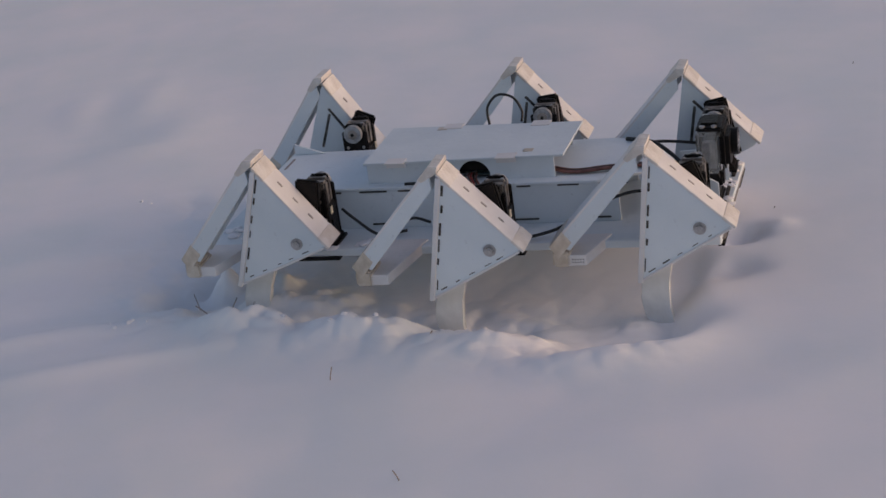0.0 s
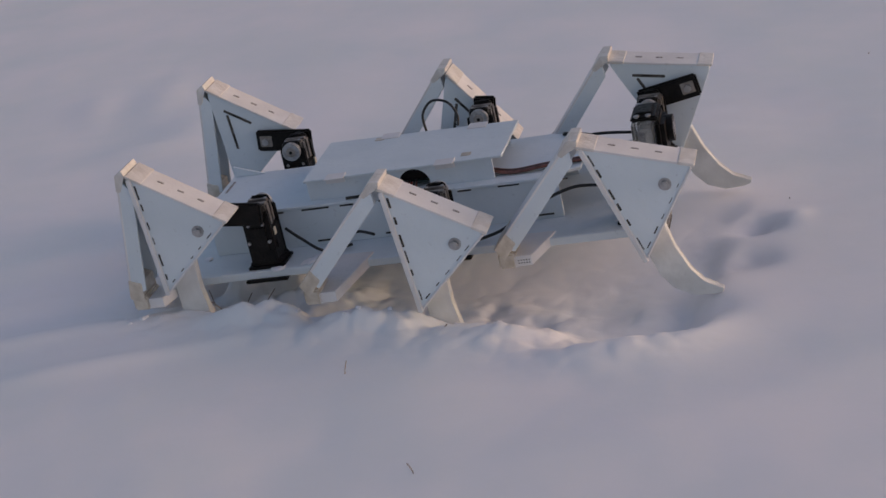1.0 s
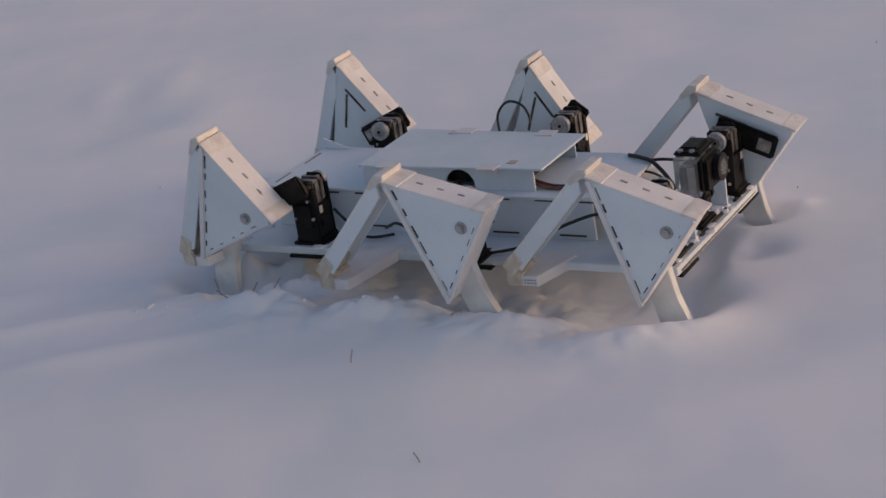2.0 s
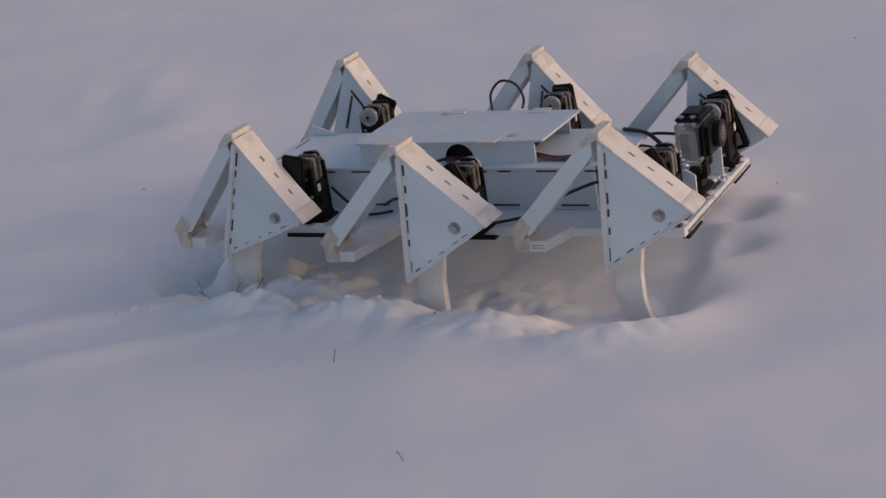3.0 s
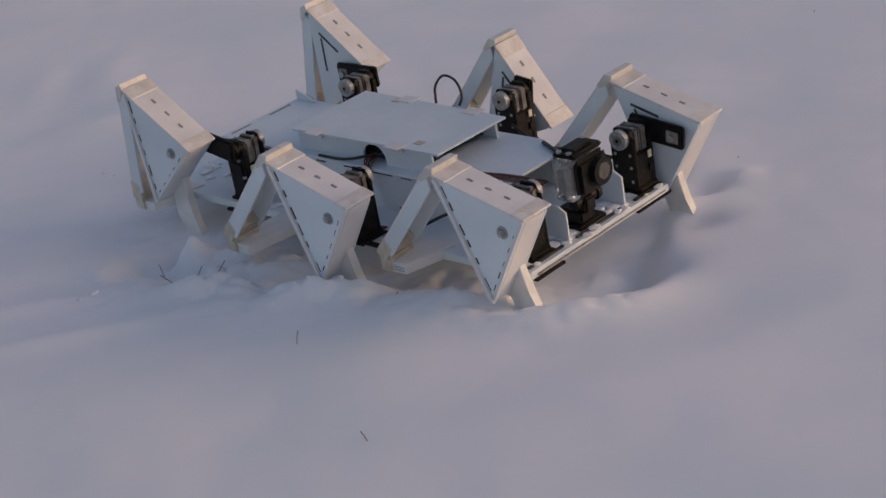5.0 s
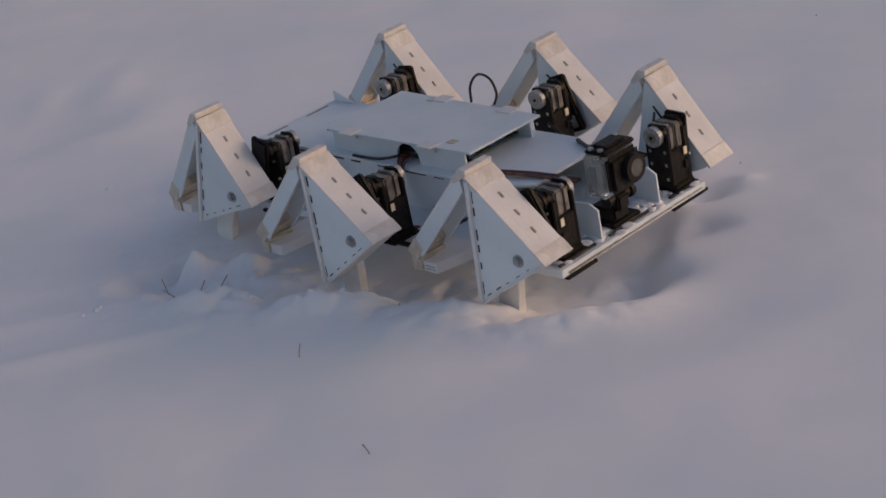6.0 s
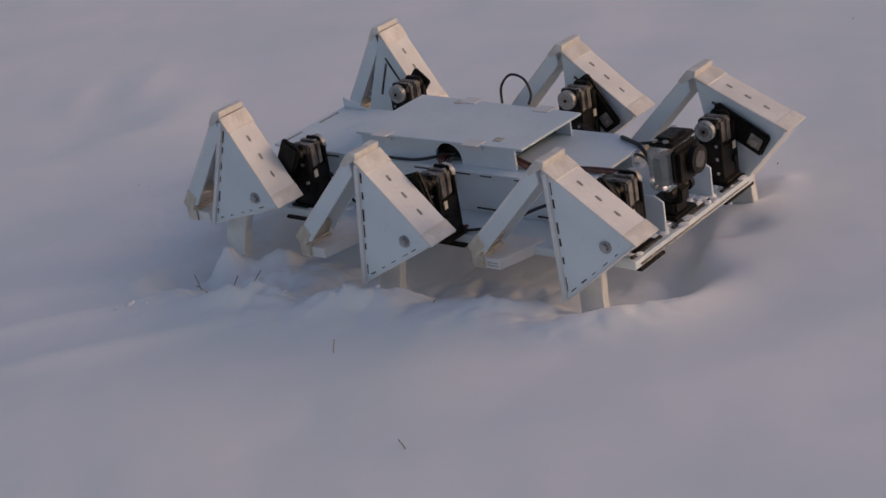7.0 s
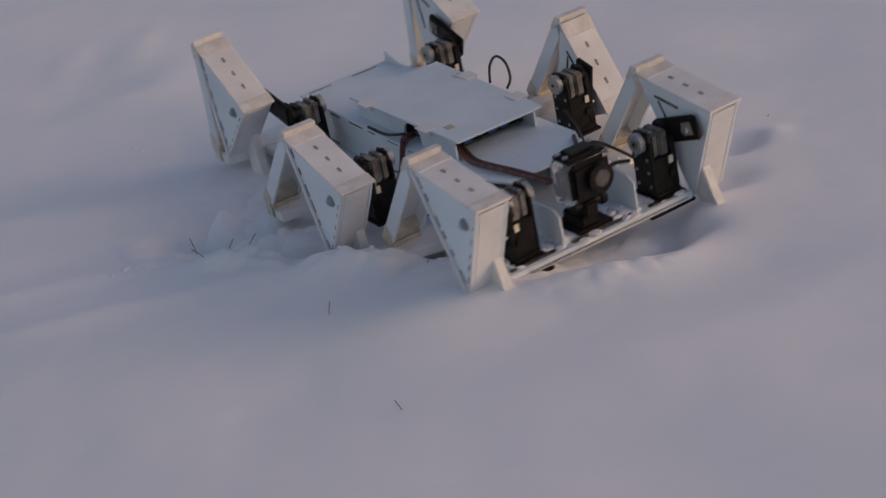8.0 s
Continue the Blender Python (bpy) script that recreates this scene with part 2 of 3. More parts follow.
DRIFTS = seat([(-0.66, 0.90, 0.09, 0.030, 0.014), (-0.66, 1.30, 0.04, 0.03, 0.014), (-0.83, 1.24, 0.04, 0.022, 0.012), (-0.56, 1.02, 0.06, 0.03, 0.010),
               (-0.70, 1.85, 0.05, 0.04, 0.014), (0.35, 1.42, 0.08, 0.03, 0.008), (-1.0, 0.10, 0.25, 0.03, 0.014), (-0.85, 0.30, 0.20, 0.03, 0.012),
               (-0.60, -0.15, 0.16, 0.02, 0.010), (-0.75, -0.02, 0.12, 0.02, 0.012), (0.18, -0.62, 0.12, 0.05, 0.006), (0.45, -0.50, 0.10, 0.04, 0.005)])


def axis(lo, hi, step, reach):
    """Grid lines: even from lo to hi, then wider and wider to `reach` on both sides."""
    v = list(np.arange(lo, hi, step))
    out, d = [], step
    while (out[-1] if out else 0.0) < reach:
        d *= 1.12
        out.append((out[-1] if out else 0.0) + d)
    return [v[0] - a for a in out[::-1]] + v + [v[-1] + a for a in out]


def snow_field():
    xs, ys = axis(-0.95, 0.62, 0.0050, 3000.0), axis(-0.56, 0.42, 0.0050, 3000.0)
    verts = [(x, y, ground_height(x, y)) for y in ys for x in xs]
    w = len(xs)
    faces = [(j * w + i, j * w + i + 1, (j + 1) * w + i + 1, (j + 1) * w + i) for j in range(len(ys) - 1) for i in range(w - 1)]
    me = bpy.data.meshes.new("ground")
    me.from_pydata(verts, [], faces)
    me.materials.append(SNOW)
    for p in me.polygons:
        p.use_smooth = True
    tagged(new("ground", me), "bluish white snow field, soft drifts and a churned trail", "snow", kind="structure")


snow_field()

# ------------------------------------------------------------------ robot dimensions (x to its nose, y to its left, z up, deck at 0)
HIPS = {-1: (0.3705, 0.0782, -0.2223), 1: (0.3790, 0.0830, -0.2430)}
HIP_Z = {-1: 0.100, 1: 0.092}
OUT_Y = {-1: (0.2374, 0.2943, 0.2456), 1: (0.2184, 0.2886, 0.2448)}
LEG_W = 0.054
CRANK = 0.0624
EAR = Vector((-0.1856, -0.0864))
ROCKER = 0.1953
TOP = Vector((-0.0845, 0.1069))
LOW = Vector((-0.0877, -0.0959))
NOSE = Vector((0.0483, 0.0045))


def linkage(degrees):
    """Pin, leg turn and rocker turn (radians) for a crank angle, seen from the side, hip at the origin."""
    pin = Vector((math.cos(radians(degrees)), math.sin(radians(degrees)))) * CRANK
    d = EAR - pin
    c = (TOP.length_squared + d.length_squared - ROCKER ** 2) / (2 * TOP.length * d.length)
    c = max(-1.0, min(1.0, c))
    rest = math.atan2(TOP.y, TOP.x)
    turns = [(math.atan2(d.y, d.x) + s * math.acos(c) - rest + math.pi) % (2 * math.pi) - math.pi for s in (1, -1)]
    turn = min(turns, key=abs)
    apex = pin + Vector((math.cos(turn) * TOP.x - math.sin(turn) * TOP.y, math.sin(turn) * TOP.x + math.cos(turn) * TOP.y))
    arm = apex - EAR
    return pin, turn, math.atan2(arm.y, arm.x)


robot = tagged(new("hexapod_robot"), "white six-legged walking robot of folded board, standing in churned snow", "robot")


SLOTS = random.Random(12)


def build_leg(side):
    """A folded triangular leg about its crank pin. side: -1 right, 1 left."""
    yo, yi = 0.0, -side * LEG_W
    t = 0.005
    bm = bmesh.new()
    bar(bm, LOW, TOP, -t, *sorted((yo - side * 0.0055, yi + side * 0.0055)), 0.004)
    bar(bm, LOW, NOSE, t, *sorted((yo - side * 0.0055, yi + side * 0.0055)), 0.006)
    leg = part("leg", bm, STRIP, robot, "white folded triangular leg")
    def plate_of(name, ya, yb_):
        c = (TOP + LOW + NOSE) / 3
        o = []
        for k, (a, b, q) in enumerate(((NOSE, TOP, LOW), (TOP, LOW, NOSE), (LOW, NOSE, TOP))):
            d1, d2 = (a - b).normalized(), (q - b).normalized()
            o += [(b + d1 * 0.009)[:], (b + (d1 + d2) * 0.002)[:], (b + d2 * 0.009)[:]]
        m = bmesh.new()
        slab(m, o, *sorted((ya, yb_)), 0.0008)
        return part(name, m, BOARD, leg)
    plate_of("outer_plate", yo, yo - side * t)
    plate_of("inner_plate", yi, yi + side * t)
    bm = bmesh.new()
    bar(bm, NOSE, TOP, -0.0035, *sorted((yo + side * 0.002, yi - side * 0.002)), 0.001)
    part("top_strip", bm, STRIP, leg)
    # taped hinge at the apex and the nose
    bm = bmesh.new()
    d = (NOSE - TOP).normalized()
    bar(bm, TOP + d * 0.026, TOP - d * 0.001, -0.0045, *sorted((yo + side * 0.003, yi - side * 0.003)))
    part("tape", bm, TAPE, leg, "yellowed tape over a hinge")
    bm = bmesh.new()
    bar(bm, NOSE + d * 0.002, NOSE - d * 0.022, -0.0045, *sorted((yo + side * 0.003, yi - side * 0.003)))
    part("tape", bm, TAPE, leg, "yellowed tape over a corner")
    # tab slots
    def dash(a, b, inset, y, s0, s1, th=0.0016):
        e = (b - a).normalized()
        n = Vector((-e.y, e.x))
        if n.dot((TOP + LOW + NOSE) / 3 - a) < 0:
            n = -n
        p, q = a + (b - a) * s0 + n * inset, a + (b - a) * s1 + n * inset
        m = bmesh.new()
        bar(m, p, q, th, *sorted((y - side * 0.001, y + side * 0.0007)))
        part("tab_slot", m, SLOT, leg)
    for k in range(6):
        s = 0.08 + 0.143 * k + SLOTS.uniform(-0.02, 0.02)
        dash(TOP, LOW, 0.0085 + SLOTS.uniform(-0.0006, 0.0008), yo, s, s + SLOTS.uniform(0.05, 0.12), SLOTS.uniform(0.0020, 0.0040))
    for k in range(5):
        s = 0.16 + 0.15 * k + SLOTS.uniform(-0.02, 0.02)
        dash(LOW, NOSE, 0.0065, yo, s, s + SLOTS.uniform(0.04, 0.08), SLOTS.uniform(0.0012, 0.0024))
    dash(TOP, NOSE, 0.022, yi, 0.24, 0.56, 0.0048)
    dash(TOP, LOW, 0.022, yi, 0.24, 0.56, 0.0048)
    nrm = Vector((d.y, -d.x))
    if nrm.dot(TOP) < 0:
        nrm = -nrm
    for k in range(3):
        c = TOP + d * (0.048 + 0.034 * k) + nrm * 0.0034
        m = bmesh.new()
        ym = (yo + yi) / 2
        bar(m, c - d * 0.0055, c + d * 0.0055, 0.0009, ym - 0.002, ym + 0.002)
        part("tab_slot", m, PALE_SLOT, leg)
    for a, b, wd in ((LOW, TOP, 0.0075), (LOW, NOSE, 0.0035)):
        e = (b - a).normalized()
        m = bmesh.new()
        bar(m, a, b, wd if b is NOSE else -wd, *sorted((yo - side * 0.002, yo + side * (0.004 if b is TOP else 0.0022))), 0.003)
        part("edge_lip", m, STRIP, leg)
    # bolt, washer and nut on the outer plate
    bm = bmesh.new()
    rod(bm, (0, yo - side * (LEG_W + 0.004), 0), (0, yo + side * 0.0075, 0), 0.0032, 10)
    rod(bm, (0, yo - side * 0.001, 0), (0, yo + side * 0.0016, 0), 0.0095, 20)
    rod(bm, (0, yo + side * 0.0012, 0), (0, yo + side * 0.0062, 0), 0.0062, 6)
    part("bolt", bm, METAL, leg, "steel bolt with washer and nut")
    # curved foot
    back = [(-0.086, -0.090), (-0.088, -0.134), (-0.080, -0.163), (-0.060, -0.186), (-0.034, -0.198), (-0.020, -0.201)]
    front = [(-0.015, -0.196), (-0.024, -0.189), (-0.037, -0.172), (-0.045, -0.145), (-0.046, -0.104), (-0.040, -0.058)]
    bm = bmesh.new()
    slab(bm, back + front, *sorted((yi + side * 0.0055, yi + side * 0.020)), 0.0015)
    part("foot", bm, FOOT, leg, "curved off-white plastic foot")
    return leg


def build_rocker(side):
    """The folded link from the taped ear to the leg's apex; its own x runs along it from the ear."""
    a, b = 0.0, -side * LEG_W
    bm = bmesh.new()
    slab(bm, [(-0.004, 0.0125), (ROCKER - 0.002, 0.0125), (ROCKER - 0.001, 0.0165), (-0.004, 0.0165)], *sorted((a, b)), 0.0008)
    rocker = part("rocker", bm, STRIP, robot, "white folded link board")
    for y0, y1 in ((a, a - side * 0.004), (b, b + side * 0.004)):
        bm = bmesh.new()
        slab(bm, [(-0.002, 0.0130), (0.006, -0.010), (ROCKER - 0.022, -0.008), (ROCKER - 0.003, 0.0130)], *sorted((y0, y1)), 0.0006)
        part("flange", bm, BOARD, rocker)
    bm = bmesh.new()
    slab(bm, [(-0.016, -0.006), (0.018, -0.004), (0.022, 0.0177), (-0.010, 0.0173)], *sorted((a + side * 0.0012, b - side * 0.0012)), 0.001)
    part("tape", bm, WRAP, rocker, "yellowed tape over a hinge")
    bm = bmesh.new()
    slab(bm, [(ROCKER - 0.024, 0.0105), (ROCKER + 0.004, 0.001), (ROCKER + 0.012, 0.006), (ROCKER + 0.003, 0.0175), (ROCKER - 0.024, 0.0177)], *sorted((a + side * 0.0012, b - side * 0.0012)), 0.001)
    part("tape", bm, TAPE, rocker, "yellowed tape over a hinge")
    return rocker


def build_crank(side):
    """Black bracket from the motor's horn to the pin; x runs to the pin."""
    bm = bmesh.new()
    box(bm, (-0.020, -0.005, -0.019), (CRANK + 0.018, 0.005, 0.019), 0.003)
    crank = part("crank", bm, BLACK, robot, "black plastic crank bracket")
    s = -side
    bm = bmesh.new()
    box(bm, (CRANK - 0.011, s * 0.0045, -0.010), (CRANK + 0.011, s * 0.0070, 0.010), 0.001)
    part("window", bm, GREY, crank)
    bm = bmesh.new()
    rod(bm, (CRANK, s * 0.006, 0), (CRANK, s * 0.0125, 0), 0.0065, 6)
    part("bolt", bm, METAL, crank)
    bm = bmesh.new()
    rod(bm, (0, s * 0.004, 0), (0, s * 0.008, 0), 0.017, 20)
    part("horn", bm, BLACK, crank)
    return crank


def build_motor(x, y_in, side, y_horn):
    """An upright servo with a round end cap towards the robot's middle; y_in: its inner face."""
    hz = HIP_Z[side] - (0.008 if side < 0 else 0.0)
    y = lambda d: side * (y_in + d)
    def block(bm, x0, d0, z0, x1, d1, z1, r):
        box(bm, (x0, min(y(d0), y(d1)), z0), (x1, max(y(d0), y(d1)), z1), r)
    bm = bmesh.new()
    block(bm, x - 0.0215, 0.012, 0.008, x + 0.0215, 0.055, hz - 0.026, 0.002)
    for d0, d1 in ((0.009, 0.0155), (0.046, 0.057)):
        block(bm, x - 0.0225, d0, 0.010, x + 0.0225, d1, hz + 0.002, 0.0015)
        block(bm, x - 0.0150, d0, hz - 0.004, x + 0.0150, d1, hz + 0.0165, 0.0025)
        rod(bm, (x, y(d0 + 0.0006), hz), (x, y(d1 - 0.0006), hz), 0.0172, 24)
    rod(bm, (x, y(0.055), hz), (x, y(0.064), hz), 0.0165, 24)
    block(bm, x - 0.014, 0.056, 0.030, x + 0.014, 0.060, 0.070, 0.001)
    block(bm, x - 0.0235, 0.030, 0.020, x - 0.0205, 0.050, 0.066, 0.0008)
    motor = part("motor", bm, BLACK, robot, "black upright servo motor")
    bm = bmesh.new()
    rod(bm, (x, y(0.056), hz), (x, side * y_horn, hz), 0.015, 18)
    part("shaft", bm, BLACK, motor)
    bm = bmesh.new()
    block(bm, x - 0.0195, 0.0150, hz - 0.027, x + 0.0195, 0.0300, hz + 0.0140, 0.004)
    block(bm, x - 0.0205, 0.0305, hz - 0.027, x + 0.0205, 0.0465, hz + 0.0130, 0.003)
    part("band", bm, WORN, motor, "worn dark grey case band")
    for dx in (-0.0125, 0.0125):
        bm = bmesh.new()
        rod(bm, (x + dx, y(0.022), hz + 0.0134), (x + dx, y(0.022), hz + 0.0150), 0.0030, 8)
        part("screw", bm, METAL, motor)
    bm = bmesh.new()
    rod(bm, (x, y(0.000), hz), (x, y(0.013), hz), 0.0158, 24)
    part("end_cap", bm, RING, motor, "grey ring-shaped bearing cap")
    bm = bmesh.new()
    rod(bm, (x, y(-0.0008), hz), (x, y(0.004), hz), 0.0085, 18)
    part("hub", bm, GREY, motor)
    bm = bmesh.new()
    rod(bm, (x, y(-0.002), hz), (x, y(0.002), hz), 0.003, 8)
    part("screw", bm, BLACK, motor)
    for dz in (0.030, 0.052):
        bm = bmesh.new()
        box(bm, (x + 0.0232, min(y(0.040), y(0.048)), dz), (x + 0.0252, max(y(0.040), y(0.048)), dz + 0.012), 0.0004)
        part("connector", bm, YELLOW if dz > 0.04 else BLACK, motor)
    for dx in (-0.014, 0.014):
        for dz in (0.022, 0.045, 0.066):
            bm = bmesh.new()
            rod(bm, (x + dx, y(0.0085), dz), (x + dx, y(0.011), dz), 0.0028, 8)
            part("screw", bm, METAL, motor)
    for dx, dz in ((-0.012, 0.076), (0.012, 0.076), (-0.017, 0.046), (0.017, 0.046)):
        bm = bmesh.new()
        rod(bm, (x + dx, y(0.056), dz), (x + dx, y(0.0615), dz), 0.0026, 8)
        part("screw", bm, METAL, motor)
    bm = bmesh.new()
    block(bm, x - 0.030, 0.006, 0.0, x + 0.030, 0.060, 0.005, 0.001)
    block(bm, x - 0.026, 0.010, 0.004, x + 0.026, 0.056, 0.012, 0.002)
    part("mount", bm, BLACK, motor, "black motor mount")
    return motor


def build_chassis():
    # base board with taped ears
    bm = bmesh.new()
    plate(bm, [(0.412, -0.173), (-0.425, -0.178), (-0.425, 0.172), (0.416, 0.160)], -0.013, 0.0, 0.0015)
    part("base_board", bm, BOARD, robot, "white base board dusted with snow")
    bm = bmesh.new()
    box(bm, (0.4120, -0.160, -0.0085), (0.4166, 0.150, -0.0062), 0.0)
    part("core_gap", bm, PALE_SLOT, robot, "thin gap in the board's front edge")
    for i in range(3):
        for side in (-1, 1):
            x = HIPS[side][i] + EAR.x
            y0, y1 = (0.15, OUT_Y[side][i])
            bm = bmesh.new()
            plate(bm, [(x - 0.012, side * y0), (x - 0.012, side * (y1 - 0.002)), (x + 0.034, side * (y1 - 0.002)), (x + 0.060, side * y0)], -0.014, 0.0025, 0.001)
            ear = part("ear", bm, STRIP, robot, "white hinge ear")
            bm = bmesh.new()
            box(bm, (x - 0.016, min(side * (y1 - 0.052), side * (y1 + 0.001)), -0.0150), (x + 0.010, max(side * (y1 - 0.052), side * (y1 + 0.001)), 0.009), 0.003)
            part("tape_wrap", bm, WRAP, ear, "yellowed tape wrapped round a hinge")
            if i == 0 and side == -1:
                bm = bmesh.new()
                for k in range(5):
                    for z in (-0.004, -0.0085):
                        rod(bm, (x + 0.014 + 0.004 * k, -(y1 - 0.003), z), (x + 0.014 + 0.004 * k, -(y1 - 0.0015), z), 0.0011, 6)
                part("perforation", bm, SLOT, ear, "two rows of small dark holes")
    # long box beam on the base
    bm = bmesh.new()
    for s in (-1, 1):
        plate(bm, [(-0.33, s * 0.086), (0.25, s * 0.086), (0.25, s * 0.092), (-0.33, s * 0.092)], 0.0, 0.066, 0.0008)
    part("side_wall", bm, BOARD, robot, "white beam side walls")
    bm = bmesh.new()
    plate(bm, [(-0.345, -0.094), (0.22, -0.100), (0.285, -0.070), (0.285, 0.070), (0.22, 0.100), (-0.345, 0.094)], 0.066, 0.071, 0.001)
    part("middle_board", bm, BOARD, robot, "white middle board")
    bm = bmesh.new()
    slab(bm, [(-0.340, 0.0712), (-0.340, 0.090), (-0.285, 0.0712)], 0.084, 0.088, 0.0006)
    part("end_plate", bm, BOARD, robot, "small upright triangular end plate")
    for x, y0, y1 in ((-0.335, -0.080, -0.035), (-0.335, 0.010, 0.060)):
        bm = bmesh.new()
        box(bm, (x, y0, 0.0705), (x + 0.004, y1, 0.0718), 0.0)
        part("tab_slot", bm, PALE_SLOT, robot)
    bm = bmesh.new()
    box(bm, (-0.335, -0.085, 0.0), (-0.329, 0.085, 0.066), 0.001)
    part("end_wall", bm, BOARD, robot)
    for s in (-1, 1):
        for k in range(9):
            x = -0.30 + 0.065 * k
            bm = bmesh.new()
            box(bm, (x, s * 0.0925, 0.0615), (x + 0.022 + 0.012 * (k % 3), s * 0.0935, 0.0640), 0.0)
            part("tab_slot", bm, SLOT, robot)
        for k in range(5):
            x = -0.27 + 0.115 * k
            bm = bmesh.new()
            box(bm, (x, s * 0.0925, 0.006), (x + 0.045, s * 0.0935, 0.0088), 0.0)
            part("tab_slot", bm, SLOT, robot)
    # electronics box under the lid, with a round cable hole on its right side
    L0, L1, hw, z0, z1 = -0.157, 0.150, 0.073, 0.071, 0.105
    bm = bmesh.new()
    hole = 0.026
    hx = 0.020
    n = 16
    arc = [(hx + hole * math.cos(math.pi * k / n), z0 + 0.006 + hole * math.sin(math.pi * k / n)) for k in range(n + 1)]
    out = [(L0, z0), (L0, z1), (L1, z1), (L1, z0), (hx + hole, z0)] + arc + [(hx - hole, z0)]
    slab(bm, out, -hw - 0.004, -hw)
    part("box_side", bm, BOARD, robot, "white box side with a round cable hole")
    bm = bmesh.new()
    slab(bm, [(L0, z0), (L0, z1), (L1, z1), (L1, z0)], hw, hw + 0.004)
    part("box_side", bm, BOARD, robot)
    bm = bmesh.new()
    box(bm, (L0, -hw, z0), (L0 + 0.004, hw, z1), 0.0005)
    part("box_back", bm, BOARD, robot)
    bm = bmesh.new()
    plate(bm, [(-0.159, -0.087), (0.167, -0.080), (0.169, 0.081), (-0.159, 0.090)], z1, z1 + 0.004, 0.0008)
    lid = part("lid", bm, BOARD, robot, "flat white lid board held by tape")
    for x, y in ((-0.105, -0.080), (0.075, -0.076), (-0.05, 0.086), (0.10, 0.082)):
        bm = bmesh.new()
        box(bm, (x - 0.016, y - 0.016, z1 + 0.0035), (x + 0.016, y + 0.010, z1 + 0.0052), 0.0006)
        box(bm, (x - 0.016, y - 0.006 if y < 0 else y + 0.002, z1 - 0.006), (x + 0.016, y - 0.003 if y < 0 else y + 0.005, z1 + 0.004), 0.0006)
        part("tape", bm, STRIP, lid, "white tape patch")
    for x, y in ((0.098, -0.058), (-0.075, 0.070)):
        bm = bmesh.new()
        box(bm, (x, y - 0.004, z1 + 0.0036), (x + 0.016, y + 0.010, z1 + 0.0050), 0.0006)
        part("tape", bm, WRAP, lid, "brownish tape patch")
    # electronics seen through the open front
    bm = bmesh.new()
    box(bm, (0.02, -0.070, 0.076), (0.125, 0.070, 0.079), 0.0005)
    board = part("circuit_board", bm, GREEN, robot, "dark green circuit board")
    for k, (y, m) in enumerate(((-0.058, BLACK), (-0.036, BLUE), (-0.014, BLACK), (0.010, BLUE), (0.032, BLUE), (0.054, BLACK))):
        bm = bmesh.new()
        if m is BLUE:
            box(bm, (0.112, y - 0.008, 0.079), (0.124, y + 0.008, 0.094), 0.001)
        else:
            rod(bm, (0.116, y, 0.079), (0.116, y, 0.097), 0.008, 12)
        part("component", bm, m, board)
    bm = bmesh.new()
    box(bm, (-0.10, -0.06, 0.079), (0.05, 0.05, 0.104), 0.003)
    part("battery", bm, BLACK, robot, "black battery pack")
    # front dividers on the deck
    for s in (-1, 1):
        bm = bmesh.new()
        slab(bm, [(0.325, 0.0), (0.325, 0.054), (0.386, 0.056), (0.401, 0.047), (0.401, 0.0)], s * 0.068 - 0.002, s * 0.068 + 0.002, 0.0006)
        part("divider", bm, BOARD, robot, "upright white divider board")
    for x0, y0, y1 in ((0.398, -0.165, -0.085), (0.400, -0.055, 0.055), (0.402, 0.085, 0.152)):
        bm = bmesh.new()
        box(bm, (x0, y0, -0.001), (x0 + 0.006, y1, 0.0030), 0.0008)
        part("edge_slot", bm, SLOT, robot)
    for y0, y1 in ((-0.165, -0.10), (0.08, 0.165)):
        bm = bmesh.new()
        box(bm, (0.405, y0, -0.0175), (0.416, y1, -0.0125), 0.0008)
        part("skid_strip", bm, BLACK, robot)
    for i in (1, 2):
        for s in (-1, 1):
            bm = bmesh.new()
            yy = 0.176
            box(bm, (HIPS[s][i] - 0.035, min(s * (yy - 0.045), s * (yy + 0.006)), -0.0175), (HIPS[s][i] + 0.035, max(s * (yy - 0.045), s * (yy + 0.006)), -0.0125), 0.0008)
            part("skid_strip", bm, BLACK, robot)


